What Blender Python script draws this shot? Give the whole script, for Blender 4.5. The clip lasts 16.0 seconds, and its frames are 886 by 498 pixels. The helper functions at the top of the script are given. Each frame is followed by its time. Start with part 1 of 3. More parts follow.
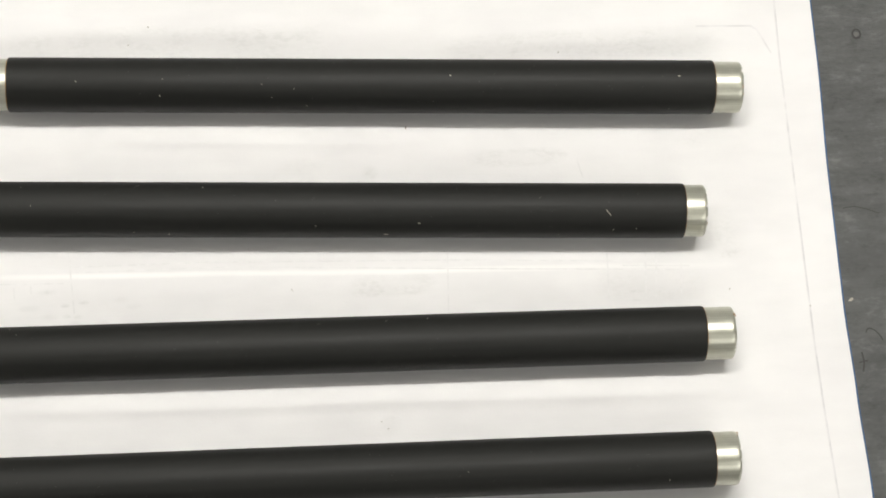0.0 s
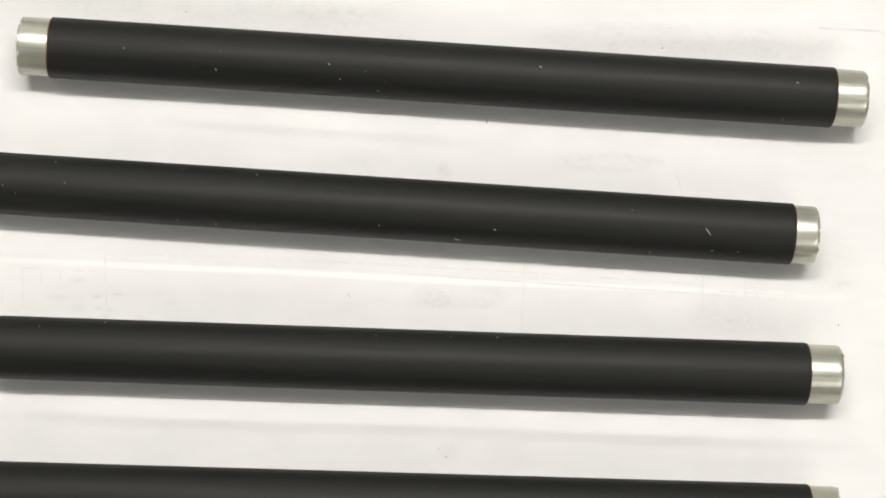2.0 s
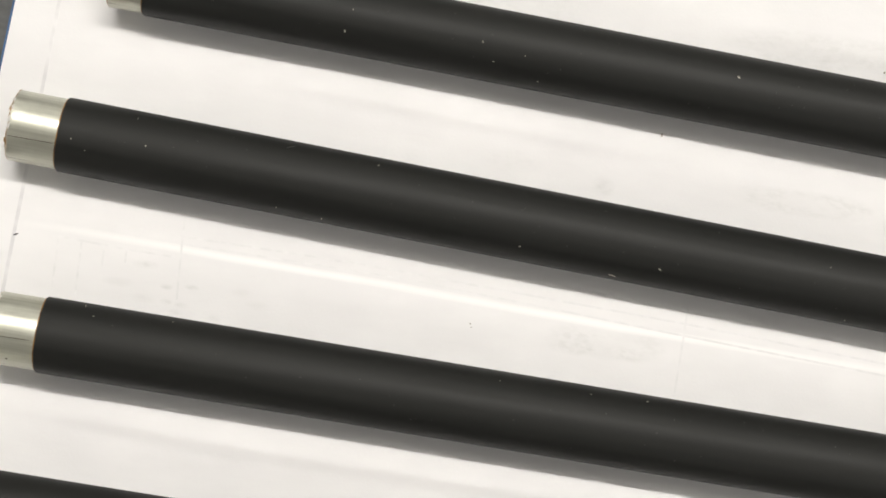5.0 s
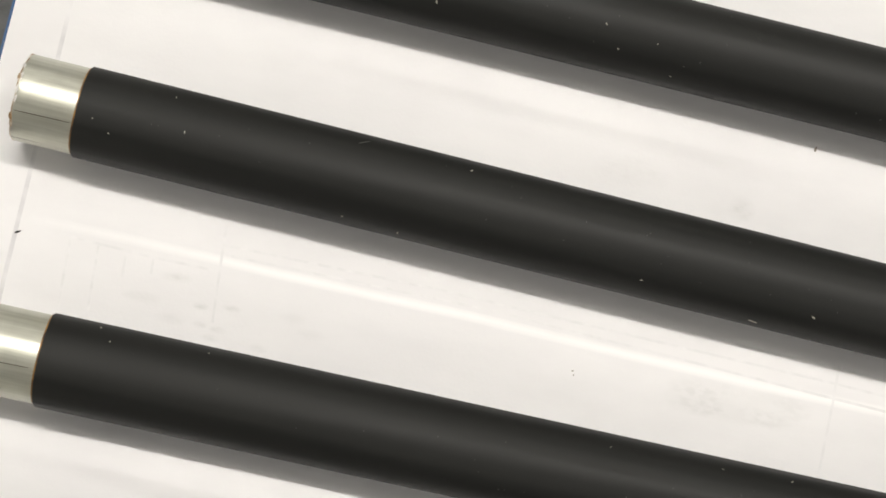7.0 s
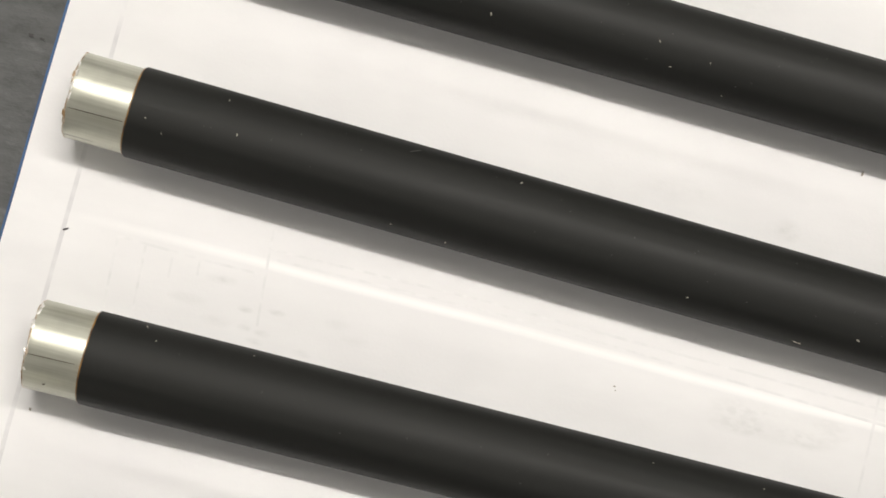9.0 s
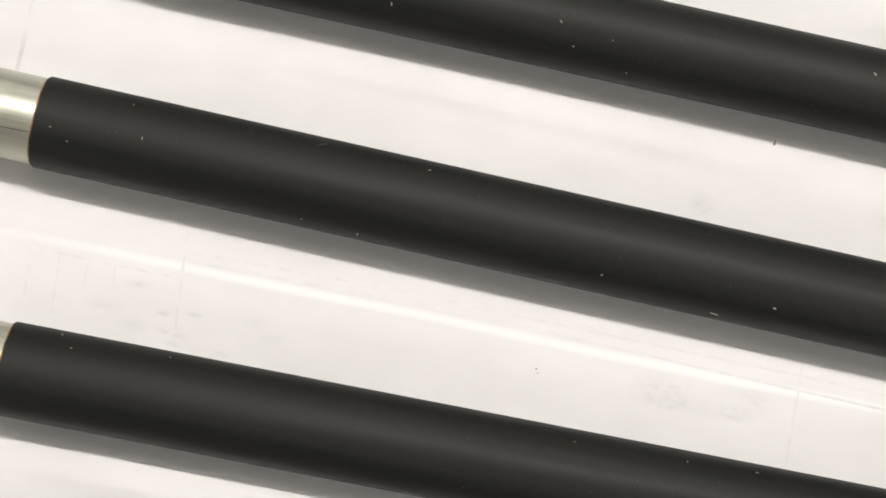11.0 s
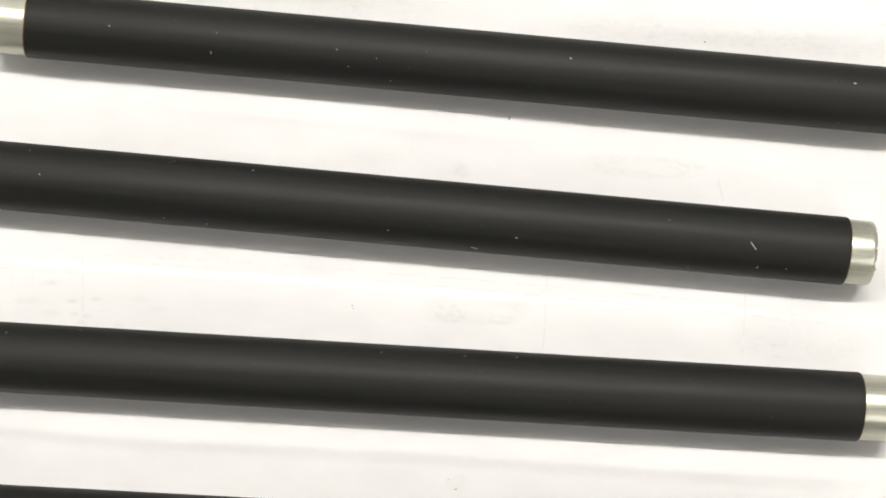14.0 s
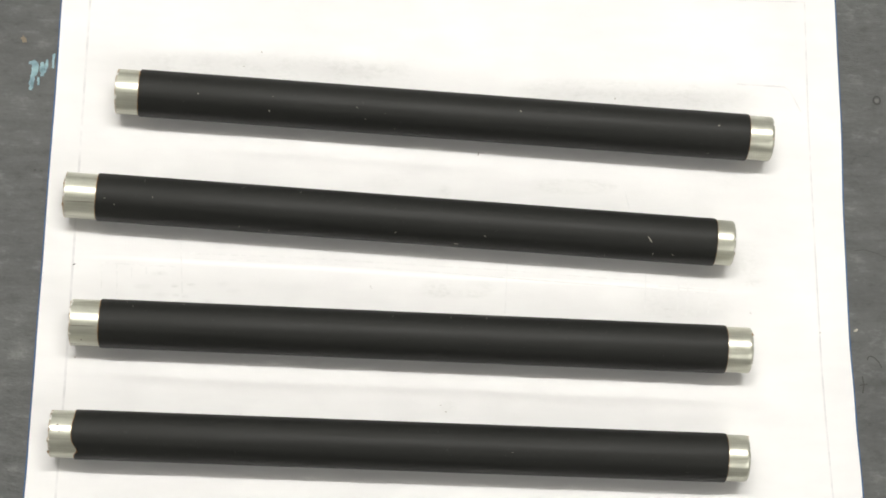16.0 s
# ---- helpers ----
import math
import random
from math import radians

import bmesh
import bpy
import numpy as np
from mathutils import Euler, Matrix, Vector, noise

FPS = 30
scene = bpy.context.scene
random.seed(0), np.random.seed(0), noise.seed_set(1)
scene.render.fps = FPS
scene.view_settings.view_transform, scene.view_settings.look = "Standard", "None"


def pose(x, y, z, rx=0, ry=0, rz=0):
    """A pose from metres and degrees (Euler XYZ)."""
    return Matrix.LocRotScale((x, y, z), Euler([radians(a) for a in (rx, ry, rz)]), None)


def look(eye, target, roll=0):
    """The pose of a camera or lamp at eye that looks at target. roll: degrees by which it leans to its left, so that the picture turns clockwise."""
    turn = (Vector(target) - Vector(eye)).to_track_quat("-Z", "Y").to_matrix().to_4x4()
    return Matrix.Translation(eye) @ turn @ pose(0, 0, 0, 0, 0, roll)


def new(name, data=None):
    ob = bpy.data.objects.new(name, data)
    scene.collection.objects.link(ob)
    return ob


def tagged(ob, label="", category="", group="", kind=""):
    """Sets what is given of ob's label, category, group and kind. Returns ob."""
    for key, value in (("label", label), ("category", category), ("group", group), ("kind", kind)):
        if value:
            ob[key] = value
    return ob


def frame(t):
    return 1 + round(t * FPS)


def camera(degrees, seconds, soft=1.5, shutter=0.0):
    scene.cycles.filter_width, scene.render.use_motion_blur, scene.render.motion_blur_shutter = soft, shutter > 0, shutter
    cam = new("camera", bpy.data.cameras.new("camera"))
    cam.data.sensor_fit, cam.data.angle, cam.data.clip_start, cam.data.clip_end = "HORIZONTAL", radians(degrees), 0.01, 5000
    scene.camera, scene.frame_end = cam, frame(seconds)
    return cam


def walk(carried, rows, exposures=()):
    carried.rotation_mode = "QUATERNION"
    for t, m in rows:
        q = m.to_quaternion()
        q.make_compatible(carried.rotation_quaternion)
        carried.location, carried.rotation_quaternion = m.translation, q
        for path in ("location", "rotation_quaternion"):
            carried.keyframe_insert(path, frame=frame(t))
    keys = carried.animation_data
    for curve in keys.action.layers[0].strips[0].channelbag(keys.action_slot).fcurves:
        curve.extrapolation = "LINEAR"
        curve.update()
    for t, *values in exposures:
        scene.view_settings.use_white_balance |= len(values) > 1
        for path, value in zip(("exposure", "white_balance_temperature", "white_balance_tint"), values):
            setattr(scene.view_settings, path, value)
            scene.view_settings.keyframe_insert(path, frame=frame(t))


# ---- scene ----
cam = camera(25.0, 16.0, soft=1.7)
ROWS = [
    (0.0, -0.02560, -0.16584, 0.58244, 14.650, -3.348, -3.873),
    (0.5, -0.02224, -0.16298, 0.56661, 14.754, -3.112, -3.883),
    (1.0, -0.02009, -0.15557, 0.55197, 14.393, -3.024, -3.782),
    (1.5, -0.01870, -0.14925, 0.53742, 14.064, -2.762, -2.657),
    (2.0, -0.02087, -0.14391, 0.52357, 13.995, -2.113, 0.224),
    (2.5, -0.01915, -0.13977, 0.50972, 13.941, -1.993, 0.252),
    (3.0, -0.02150, -0.13623, 0.49486, 14.078, -1.896, 1.936),
    (3.5, -0.02560, -0.13152, 0.48156, 13.933, -2.013, 3.154),
    (4.0, -0.02758, -0.12509, 0.46870, 13.627, -1.910, 4.149),
    (4.2, -0.02946, -0.12265, 0.46352, 13.495, -1.830, 4.896),
    (6.3, -0.05711, -0.09059, 0.36545, 12.217, -3.181, 10.363),
    (6.5, -0.05862, -0.08826, 0.35751, 12.174, -3.166, 10.447),
    (7.0, -0.05972, -0.08559, 0.35165, 11.927, -3.199, 10.567),
    (7.5, -0.06311, -0.08516, 0.35206, 11.733, -3.288, 11.641),
    (8.0, -0.06530, -0.08643, 0.35223, 11.906, -3.394, 12.243),
    (8.2, -0.06694, -0.08699, 0.35199, 12.024, -3.399, 12.466),
    (10.3, -0.06769, -0.09422, 0.35077, 13.234, -4.060, 11.981),
    (10.5, -0.06325, -0.09379, 0.35069, 13.294, -3.700, 11.265),
    (11.0, -0.05030, -0.09268, 0.35073, 13.408, -2.734, 9.254),
    (11.5, -0.03693, -0.09283, 0.34849, 13.501, -2.032, 7.574),
    (12.0, -0.02884, -0.09201, 0.33602, 13.788, -1.737, 6.436),
    (12.5, -0.02485, -0.09283, 0.33046, 14.157, -1.884, 5.106),
    (13.0, -0.02350, -0.10286, 0.36760, 14.104, -2.351, 3.550),
    (13.5, -0.02457, -0.11604, 0.41911, 14.035, -2.604, 2.699),
    (14.0, -0.02297, -0.13146, 0.47192, 14.227, -2.500, 1.607),
    (14.5, -0.02347, -0.14908, 0.53055, 14.385, -2.563, 0.832),
    (15.0, -0.02854, -0.16668, 0.57853, 14.854, -2.612, 0.885),
    (15.5, -0.03379, -0.18623, 0.62335, 15.515, -2.930, 0.729),
    (16.0, -0.03928, -0.20507, 0.66580, 16.113, -3.273, 0.364),
]
EXPOSURES = [
    (0.0, -0.42, 6540, 9.3), (4.0, -0.40, 6580, 10.4), (6.5, -0.44, 6630, 10.8), (12.5, -0.43, 6630, 10.8),
    (13.5, -0.24, 6600, 10.6), (14.5, -0.27, 6560, 9.8), (15.0, -0.29, 6540, 9.4), (16.0, -0.31, 6500, 8.8),
]
walk(cam, [(r[0], pose(*r[1:])) for r in ROWS], EXPOSURES)

# ---- world and light ----
world = bpy.data.worlds.new("workshop_air")
scene.world = world
world.use_nodes = True
world.node_tree.nodes["Background"].inputs[0].default_value = (0.9, 0.95, 1.0, 1)
world.node_tree.nodes["Background"].inputs[1].default_value = 0.05


def area_lamp(name, eye, target, length, width, watts, colour):
    data = bpy.data.lights.new(name, "AREA")
    data.shape, data.size, data.size_y = "RECTANGLE", length, width
    data.energy, data.color = watts, colour
    ob = new(name, data)
    ob.matrix_world = look(eye, target)
    return ob


WARM = (1.0, 0.975, 0.93)
# the tube over the bench shines down on the sheet and up at the ceiling; another hangs further off
area_lamp("tube_and_fill_light", (0.02, 0.47, 1.70), (0.02, 0.47, 0.0), 1.5, 0.04, 34.0, WARM)
area_lamp("tube_and_fill_light", (0.02, 0.47, 1.74), (0.02, 0.47, 3.0), 1.5, 0.05, 24.0, WARM)
area_lamp("tube_and_fill_light", (1.30, -1.75, 1.80), (0.1, 0.0, 0.0), 1.5, 0.06, 20.0, WARM)
# unseen fill from the north, added to lighten the steel ends
area_lamp("tube_and_fill_light", (-0.9, 2.9, 1.75), (-0.6, 1.5, 0.0), 1.4, 1.0, 8.0, WARM)


# ---- materials ----
def material(name, base, rough, metal=0.0):
    m = bpy.data.materials.new(name)
    m.use_nodes = True
    nt = m.node_tree
    b = nt.nodes["Principled BSDF"]
    b.inputs["Base Color"].default_value = (*base, 1)
    b.inputs["Roughness"].default_value = rough
    b.inputs["Metallic"].default_value = metal
    return m, nt, b


def noise_node(nt, scale, detail=4.0, stretch=(1, 1, 1), rough=0.55):
    co = nt.nodes.new("ShaderNodeTexCoord")
    mp = nt.nodes.new("ShaderNodeMapping")
    mp.inputs["Scale"].default_value = stretch
    nt.links.new(co.outputs["Object"], mp.inputs["Vector"])
    n = nt.nodes.new("ShaderNodeTexNoise")
    n.inputs["Scale"].default_value, n.inputs["Detail"].default_value, n.inputs["Roughness"].default_value = scale, detail, rough
    nt.links.new(mp.outputs["Vector"], n.inputs["Vector"])
    return n


def ramp(nt, source, stops):
    r = nt.nodes.new("ShaderNodeValToRGB")
    while len(r.color_ramp.elements) < len(stops):
        r.color_ramp.elements.new(0.5)
    for e, (p, c) in zip(r.color_ramp.elements, stops):
        e.position, e.color = p, (*c, 1) if len(c) == 3 else c
    nt.links.new(source, r.inputs["Fac"])
    return r


def mix(nt, a, b, fac, kind="MIX"):
    m = nt.nodes.new("ShaderNodeMix")
    m.data_type, m.blend_type = "RGBA", kind
    for socket, value in ((m.inputs[6], a), (m.inputs[7], b), (m.inputs[0], fac)):
        if isinstance(value, bpy.types.NodeSocket):
            nt.links.new(value, socket)
        elif isinstance(value, tuple):
            socket.default_value = (*value, 1)
        else:
            socket.default_value = value
    return m.outputs[2]


def bump(nt, b, height, strength, distance):
    n = nt.nodes.new("ShaderNodeBump")
    n.inputs["Strength"].default_value, n.inputs["Distance"].default_value = strength, distance
    nt.links.new(height, n.inputs["Height"])
    nt.links.new(n.outputs["Normal"], b.inputs["Normal"])


def grey(v):
    return (v, v, v)


# bond paper: near white, faint mottling and fibre
paper_mat, nt, b = material("bond_paper", (0.83, 0.82, 0.82), 0.85)
blot = noise_node(nt, 22.0, 3.0)
fibre = noise_node(nt, 1400.0, 3.0)
c0 = ramp(nt, blot.outputs["Fac"], [(0.3, (0.80, 0.79, 0.79)), (0.7, (0.86, 0.85, 0.845))])
cloud = ramp(nt, noise_node(nt, 85.0, 4.0, (0.5, 1.6, 1.0)).outputs["Fac"], [(0.32, grey(0.965)), (0.62, grey(1.0))])
c = mix(nt, c0.outputs["Color"], cloud.outputs["Color"], 1.0, "MULTIPLY")
b.inputs["Specular IOR Level"].default_value = 0.25


def maths(nt, kind, a, c=None, clamp=False):
    m = nt.nodes.new("ShaderNodeMath")
    m.operation, m.use_clamp = kind, clamp
    for socket, value in zip(m.inputs, (a, c)):
        if isinstance(value, bpy.types.NodeSocket):
            nt.links.new(value, socket)
        elif value is not None:
            socket.default_value = value
    return m.outputs[0]


# blocks of print on the back that show through, blurred: x, y, half width, half height, depth of grey
place = nt.nodes.new("ShaderNodeTexCoord")
apart = nt.nodes.new("ShaderNodeSeparateXYZ")
nt.links.new(place.outputs["Object"], apart.inputs[0])
blocks = None
for x, y, w, h, g in (
    (-0.0640, 0.0520, 0.0470, 0.0062, 0.55), (-0.0298, 0.0535, 0.0140, 0.0035, 0.8), (0.0660, 0.0465, 0.0400, 0.0050, 0.6),
    (0.0430, 0.0117, 0.0130, 0.0026, 0.65), (0.0030, -0.0265, 0.0110, 0.0030, 0.65), (0.0810, -0.0290, 0.0150, 0.0060, 0.30),
):
    dx = maths(nt, "DIVIDE", maths(nt, "ABSOLUTE", maths(nt, "SUBTRACT", apart.outputs["X"], x)), w)
    dy = maths(nt, "DIVIDE", maths(nt, "ABSOLUTE", maths(nt, "SUBTRACT", apart.outputs["Y"], y)), h)
    far = maths(nt, "POWER", maths(nt, "ADD", maths(nt, "POWER", dx, 4.0), maths(nt, "POWER", dy, 4.0)), 0.25)
    m = maths(nt, "MULTIPLY", maths(nt, "MULTIPLY", maths(nt, "SUBTRACT", 1.25, far), 2.5, True), g)
    blocks = m if blocks is None else maths(nt, "MAXIMUM", blocks, m)
# single words: x, y, half width, half height, depth of grey
for x, y, w, h, g in (
    (-0.0998, -0.0233, 0.0026, 0.0008, 1.0), (-0.1050, -0.0279, 0.0030, 0.0009, 1.0), (-0.0945, -0.0275, 0.0013, 0.0006, 1.0),
    (-0.0889, -0.0269, 0.0015, 0.0006, 0.9), (-0.0993, -0.0307, 0.0026, 0.0009, 0.8), (-0.0940, -0.0308, 0.0012, 0.0006, 0.9),
    (-0.0907, -0.0312, 0.0014, 0.0006, 0.9), (-0.0917, -0.0328, 0.0016, 0.0006, 0.8), (-0.0831, -0.0331, 0.0016, 0.0007, 0.8),
    (-0.0780, -0.0265, 0.0022, 0.0009, 0.7), (-0.0742, -0.0288, 0.0024, 0.0009, 0.6), (-0.0010, -0.0281, 0.0034, 0.0009, 0.9),
    (0.0057, -0.0249, 0.0024, 0.0011, 0.9), (0.0101, -0.0250, 0.0022, 0.0014, 1.0), (0.0116, -0.0282, 0.0020, 0.0008, 1.0),
    (0.0762, -0.0321, 0.0026, 0.0006, 0.9), (0.0835, -0.0325, 0.0010, 0.0005, 0.9), (0.0760, -0.0349, 0.0016, 0.0005, 0.8),
    (0.1060, -0.0216, 0.0045, 0.0020, 0.7), (-0.0019, 0.0090, 0.0022, 0.0022, 0.9), (-0.0227, 0.0122, 0.0060, 0.0026, 0.5),
    (0.0481, 0.0112, 0.0030, 0.0010, 0.8), (0.0330, 0.0121, 0.0040, 0.0014, 0.8), (0.0569, 0.0121, 0.0022, 0.0010, 0.8),
    (0.0443, 0.0458, 0.0030, 0.0007, 0.9), (0.0522, 0.0463, 0.0040, 0.0007, 0.8), (0.0697, 0.0446, 0.0032, 0.0006, 0.9),
    (0.0910, 0.0459, 0.0024, 0.0006, 0.8), (-0.0327, 0.0533, 0.0030, 0.0012, 0.7), (-0.0168, 0.0534, 0.0036, 0.0012, 0.6),
    (-0.0007, -0.0685, 0.0030, 0.0026, 0.8), (0.1000, 0.0140, 0.0060, 0.0030, 0.4), (0.1036, -0.0142, 0.0075, 0.0085, 0.55),
):
    lay = nt.nodes.new("ShaderNodeMapping")
    lay.inputs["Location"].default_value, lay.inputs["Scale"].default_value = (-x / w, -y / h, 0), (1 / w, 1 / h, 0)
    nt.links.new(place.outputs["Object"], lay.inputs["Vector"])
    size = nt.nodes.new("ShaderNodeVectorMath")
    size.operation = "LENGTH"
    nt.links.new(lay.outputs["Vector"], size.inputs[0])
    m = maths(nt, "MULTIPLY", maths(nt, "SUBTRACT", 1.3, size.outputs["Value"], True), g)
    blocks = maths(nt, "MAXIMUM", blocks, m)
letters = ramp(nt, noise_node(nt, 700.0, 3.0, (0.7, 1.3, 1.0)).outputs["Fac"], [(0.42, grey(0.0)), (0.62, grey(1.0))])
words = ramp(nt, noise_node(nt, 130.0, 1.0, (0.7, 1.6, 1.0)).outputs["Fac"], [(0.38, grey(0.15)), (0.60, grey(1.0))])
ink = maths(nt, "MULTIPLY", maths(nt, "MULTIPLY", letters.outputs["Color"], words.outputs["Color"]), 0.68)
ink = maths(nt, "MULTIPLY", maths(nt, "ADD", ink, 0.34), blocks)
ink = maths(nt, "MULTIPLY", ink, 0.53, True)
shown = mix(nt, c, (0.62, 0.62, 0.60), ink)
# brightness of the fold's ridge, put into the paper's colour as a paler band
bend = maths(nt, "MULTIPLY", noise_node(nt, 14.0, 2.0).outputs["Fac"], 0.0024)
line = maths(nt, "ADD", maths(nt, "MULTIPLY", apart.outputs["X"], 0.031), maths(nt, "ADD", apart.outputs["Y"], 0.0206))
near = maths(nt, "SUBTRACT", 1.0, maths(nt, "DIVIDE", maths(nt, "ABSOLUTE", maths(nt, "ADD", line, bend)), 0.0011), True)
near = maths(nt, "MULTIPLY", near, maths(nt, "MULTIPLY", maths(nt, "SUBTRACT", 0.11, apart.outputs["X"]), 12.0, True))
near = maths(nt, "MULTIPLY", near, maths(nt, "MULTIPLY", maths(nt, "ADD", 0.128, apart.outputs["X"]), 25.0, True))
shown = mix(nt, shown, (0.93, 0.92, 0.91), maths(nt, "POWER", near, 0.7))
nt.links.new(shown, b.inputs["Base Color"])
bump(nt, b, fibre.outputs["Fac"], 0.12, 0.0002)

# printing on the back that shows through the sheet
ghost_mat, nt, b = material("show_through_ink", (0.745, 0.745, 0.74), 0.85)
n = noise_node(nt, 420.0, 2.0)
c = ramp(nt, n.outputs["Fac"], [(0.35, (0.765, 0.76, 0.755)), (0.65, (0.828, 0.818, 0.816))])
nt.links.new(c.outputs["Color"], b.inputs["Base Color"])
line_mat, nt, b = material("show_through_rule", (0.6, 0.6, 0.61), 0.85)
n = noise_node(nt, 160.0, 3.0)
c = ramp(nt, n.outputs["Fac"], [(0.35, (0.66, 0.65, 0.655)), (0.65, (0.80, 0.79, 0.79))])
nt.links.new(c.outputs["Color"], b.inputs["Base Color"])

# blue of the optical fringe round the paper, given to an added sheet
blue_mat, nt, b = material("blue_fringe", (0.035, 0.14, 0.33), 0.6)
n = noise_node(nt, 90.0, 2.0)
c = ramp(nt, n.outputs["Fac"], [(0.3, (0.012, 0.05, 0.13)), (0.7, (0.022, 0.09, 0.22))])
nt.links.new(c.outputs["Color"], b.inputs["Base Color"])

# painted bench: dark grey, brushed along x, mottled and scuffed
bench_mat, nt, b = material("grey_bench_paint", (0.12, 0.125, 0.125), 0.5)
blot = noise_node(nt, 24.0, 6.0, (0.6, 1.4, 1.0), 0.62)
brush = noise_node(nt, 75.0, 8.0, (0.40, 2.4, 1.0), 0.70)
grain = noise_node(nt, 700.0, 4.0)
scab = noise_node(nt, 170.0, 6.0, (0.7, 1.3, 1.0), 0.7)
base = ramp(nt, blot.outputs["Fac"], [(0.3, (0.043, 0.0455, 0.0445)), (0.7, (0.070, 0.073, 0.070))])
streak = ramp(nt, brush.outputs["Fac"], [(0.3, grey(0.70)), (0.5, grey(1.0)), (0.72, grey(1.32))])
fine = ramp(nt, grain.outputs["Fac"], [(0.35, grey(0.94)), (0.65, grey(1.05))])
c1 = mix(nt, base.outputs["Color"], streak.outputs["Color"], 1.0, "MULTIPLY")
worn = ramp(nt, scab.outputs["Fac"], [(0.30, grey(0.45)), (0.44, grey(0.90)), (0.56, grey(1.0)), (0.70, grey(1.7))])
c1 = mix(nt, c1, worn.outputs["Color"], 1.0, "MULTIPLY")
c2 = mix(nt, c1, fine.outputs["Color"], 1.0, "MULTIPLY")
nt.links.new(c2, b.inputs["Base Color"])
bump(nt, b, scab.outputs["Fac"], 0.6, 0.0008)

# black rubber: satin, faint lengthwise grain
rubber_mat, nt, b = material("black_rubber", (0.011, 0.0113, 0.0102), 0.55)
b.inputs["Specular IOR Level"].default_value = 0.31
along = noise_node(nt, 700.0, 5.0, (0.02, 1.0, 1.0))
dust = noise_node(nt, 900.0, 3.0)
c = ramp(nt, along.outputs["Fac"], [(0.3, (0.0095, 0.0098, 0.0088)), (0.7, (0.0155, 0.0158, 0.0140))])
nt.links.new(c.outputs["Color"], b.inputs["Base Color"])
rr = ramp(nt, along.outputs["Fac"], [(0.3, grey(0.50)), (0.7, grey(0.66))])
nt.links.new(rr.outputs["Color"], b.inputs["Roughness"])
bump(nt, b, dust.outputs["Fac"], 0.15, 0.0001)

# drawn steel end: satin with fine lengthwise streaks and small dark pits
steel_mat, nt, b = material("turned_steel", (0.72, 0.70, 0.63), 0.24, 0.62)
rings = noise_node(nt, 1500.0, 4.0, (0.03, 1.0, 1.0))
wide = noise_node(nt, 420.0, 2.0, (0.03, 1.0, 1.0))
pits = noise_node(nt, 260.0, 2.0)
c = ramp(nt, pits.outputs["Fac"], [(0.22, (0.30, 0.26, 0.20)), (0.27, (0.555, 0.555, 0.475)), (0.7, (0.62, 0.622, 0.535))])
tone = ramp(nt, rings.outputs["Fac"], [(0.3, (0.82, 0.815, 0.79)), (0.6, (1.0, 1.0, 1.0))])
band = ramp(nt, wide.outputs["Fac"], [(0.32, (0.85, 0.85, 0.83)), (0.55, (1.0, 1.0, 1.0))])
c1 = mix(nt, c.outputs["Color"], tone.outputs["Color"], 1.0, "MULTIPLY")
nt.links.new(mix(nt, c1, band.outputs["Color"], 1.0, "MULTIPLY"), b.inputs["Base Color"])
rr = ramp(nt, rings.outputs["Fac"], [(0.3, grey(0.27)), (0.7, grey(0.40))])
nt.links.new(rr.outputs["Color"], b.inputs["Roughness"])
bump(nt, b, rings.outputs["Fac"], 0.05, 0.0001)
# sparkle of the steel burrs, put into a pale, barely metallic colour
chip_mat, nt, b = material("bright_burr", (0.88, 0.86, 0.82), 0.35, 0.35)
n = noise_node(nt, 900.0, 2.0)
bump(nt, b, n.outputs["Fac"], 0.4, 0.0002)

rust_mat, nt, b = material("brown_glue", (0.12, 0.05, 0.015), 0.45)
n = noise_node(nt, 500.0, 2.0)
c = ramp(nt, n.outputs["Fac"], [(0.3, (0.10, 0.04, 0.012)), (0.7, (0.42, 0.22, 0.06))])
nt.links.new(c.outputs["Color"], b.inputs["Base Color"])
rim_mat, nt, b = material("rusty_burr", (0.42, 0.33, 0.24), 0.4, 0.25)
n = noise_node(nt, 420.0, 2.0)
c = ramp(nt, n.outputs["Fac"], [(0.38, (0.32, 0.19, 0.08)), (0.62, (0.70, 0.63, 0.52))])
nt.links.new(c.outputs["Color"], b.inputs["Base Color"])
lint_mat, nt, b = material("pale_lint", (0.46, 0.43, 0.36), 0.8)
fleck_mat, nt, b = material("grey_dust", (0.11, 0.107, 0.10), 0.8)
grit_mat, nt, b = material("dark_grit", (0.34, 0.31, 0.26), 0.8)
seam_mat, nt, b = material("dark_tarnish", (0.16, 0.14, 0.11), 0.5, 0.6)
smear_mat, nt, b = material("pale_blue_paint", (0.30, 0.46, 0.50), 0.6)
n = noise_node(nt, 300.0, 3.0)
c = ramp(nt, n.outputs["Fac"], [(0.36, (0.11, 0.19, 0.22)), (0.60, (0.25, 0.39, 0.43))])
nt.links.new(c.outputs["Color"], b.inputs["Base Color"])
tan_mat, nt, b = material("tan_stain", (0.16, 0.125, 0.08), 0.7)
mark_mat, nt, b = material("dark_scuff", (0.026, 0.025, 0.024), 0.7)
wall_mat, nt, b = material("wall_paint", (0.7, 0.7, 0.68), 0.8)
n = noise_node(nt, 3.0, 3.0)
c = ramp(nt, n.outputs["Fac"], [(0.3, (0.74, 0.74, 0.72)), (0.7, (0.80, 0.80, 0.78))])
nt.links.new(c.outputs["Color"], b.inputs["Base Color"])
floor_mat, nt, b = material("concrete", (0.3, 0.3, 0.29), 0.7)
n = noise_node(nt, 5.0, 5.0)
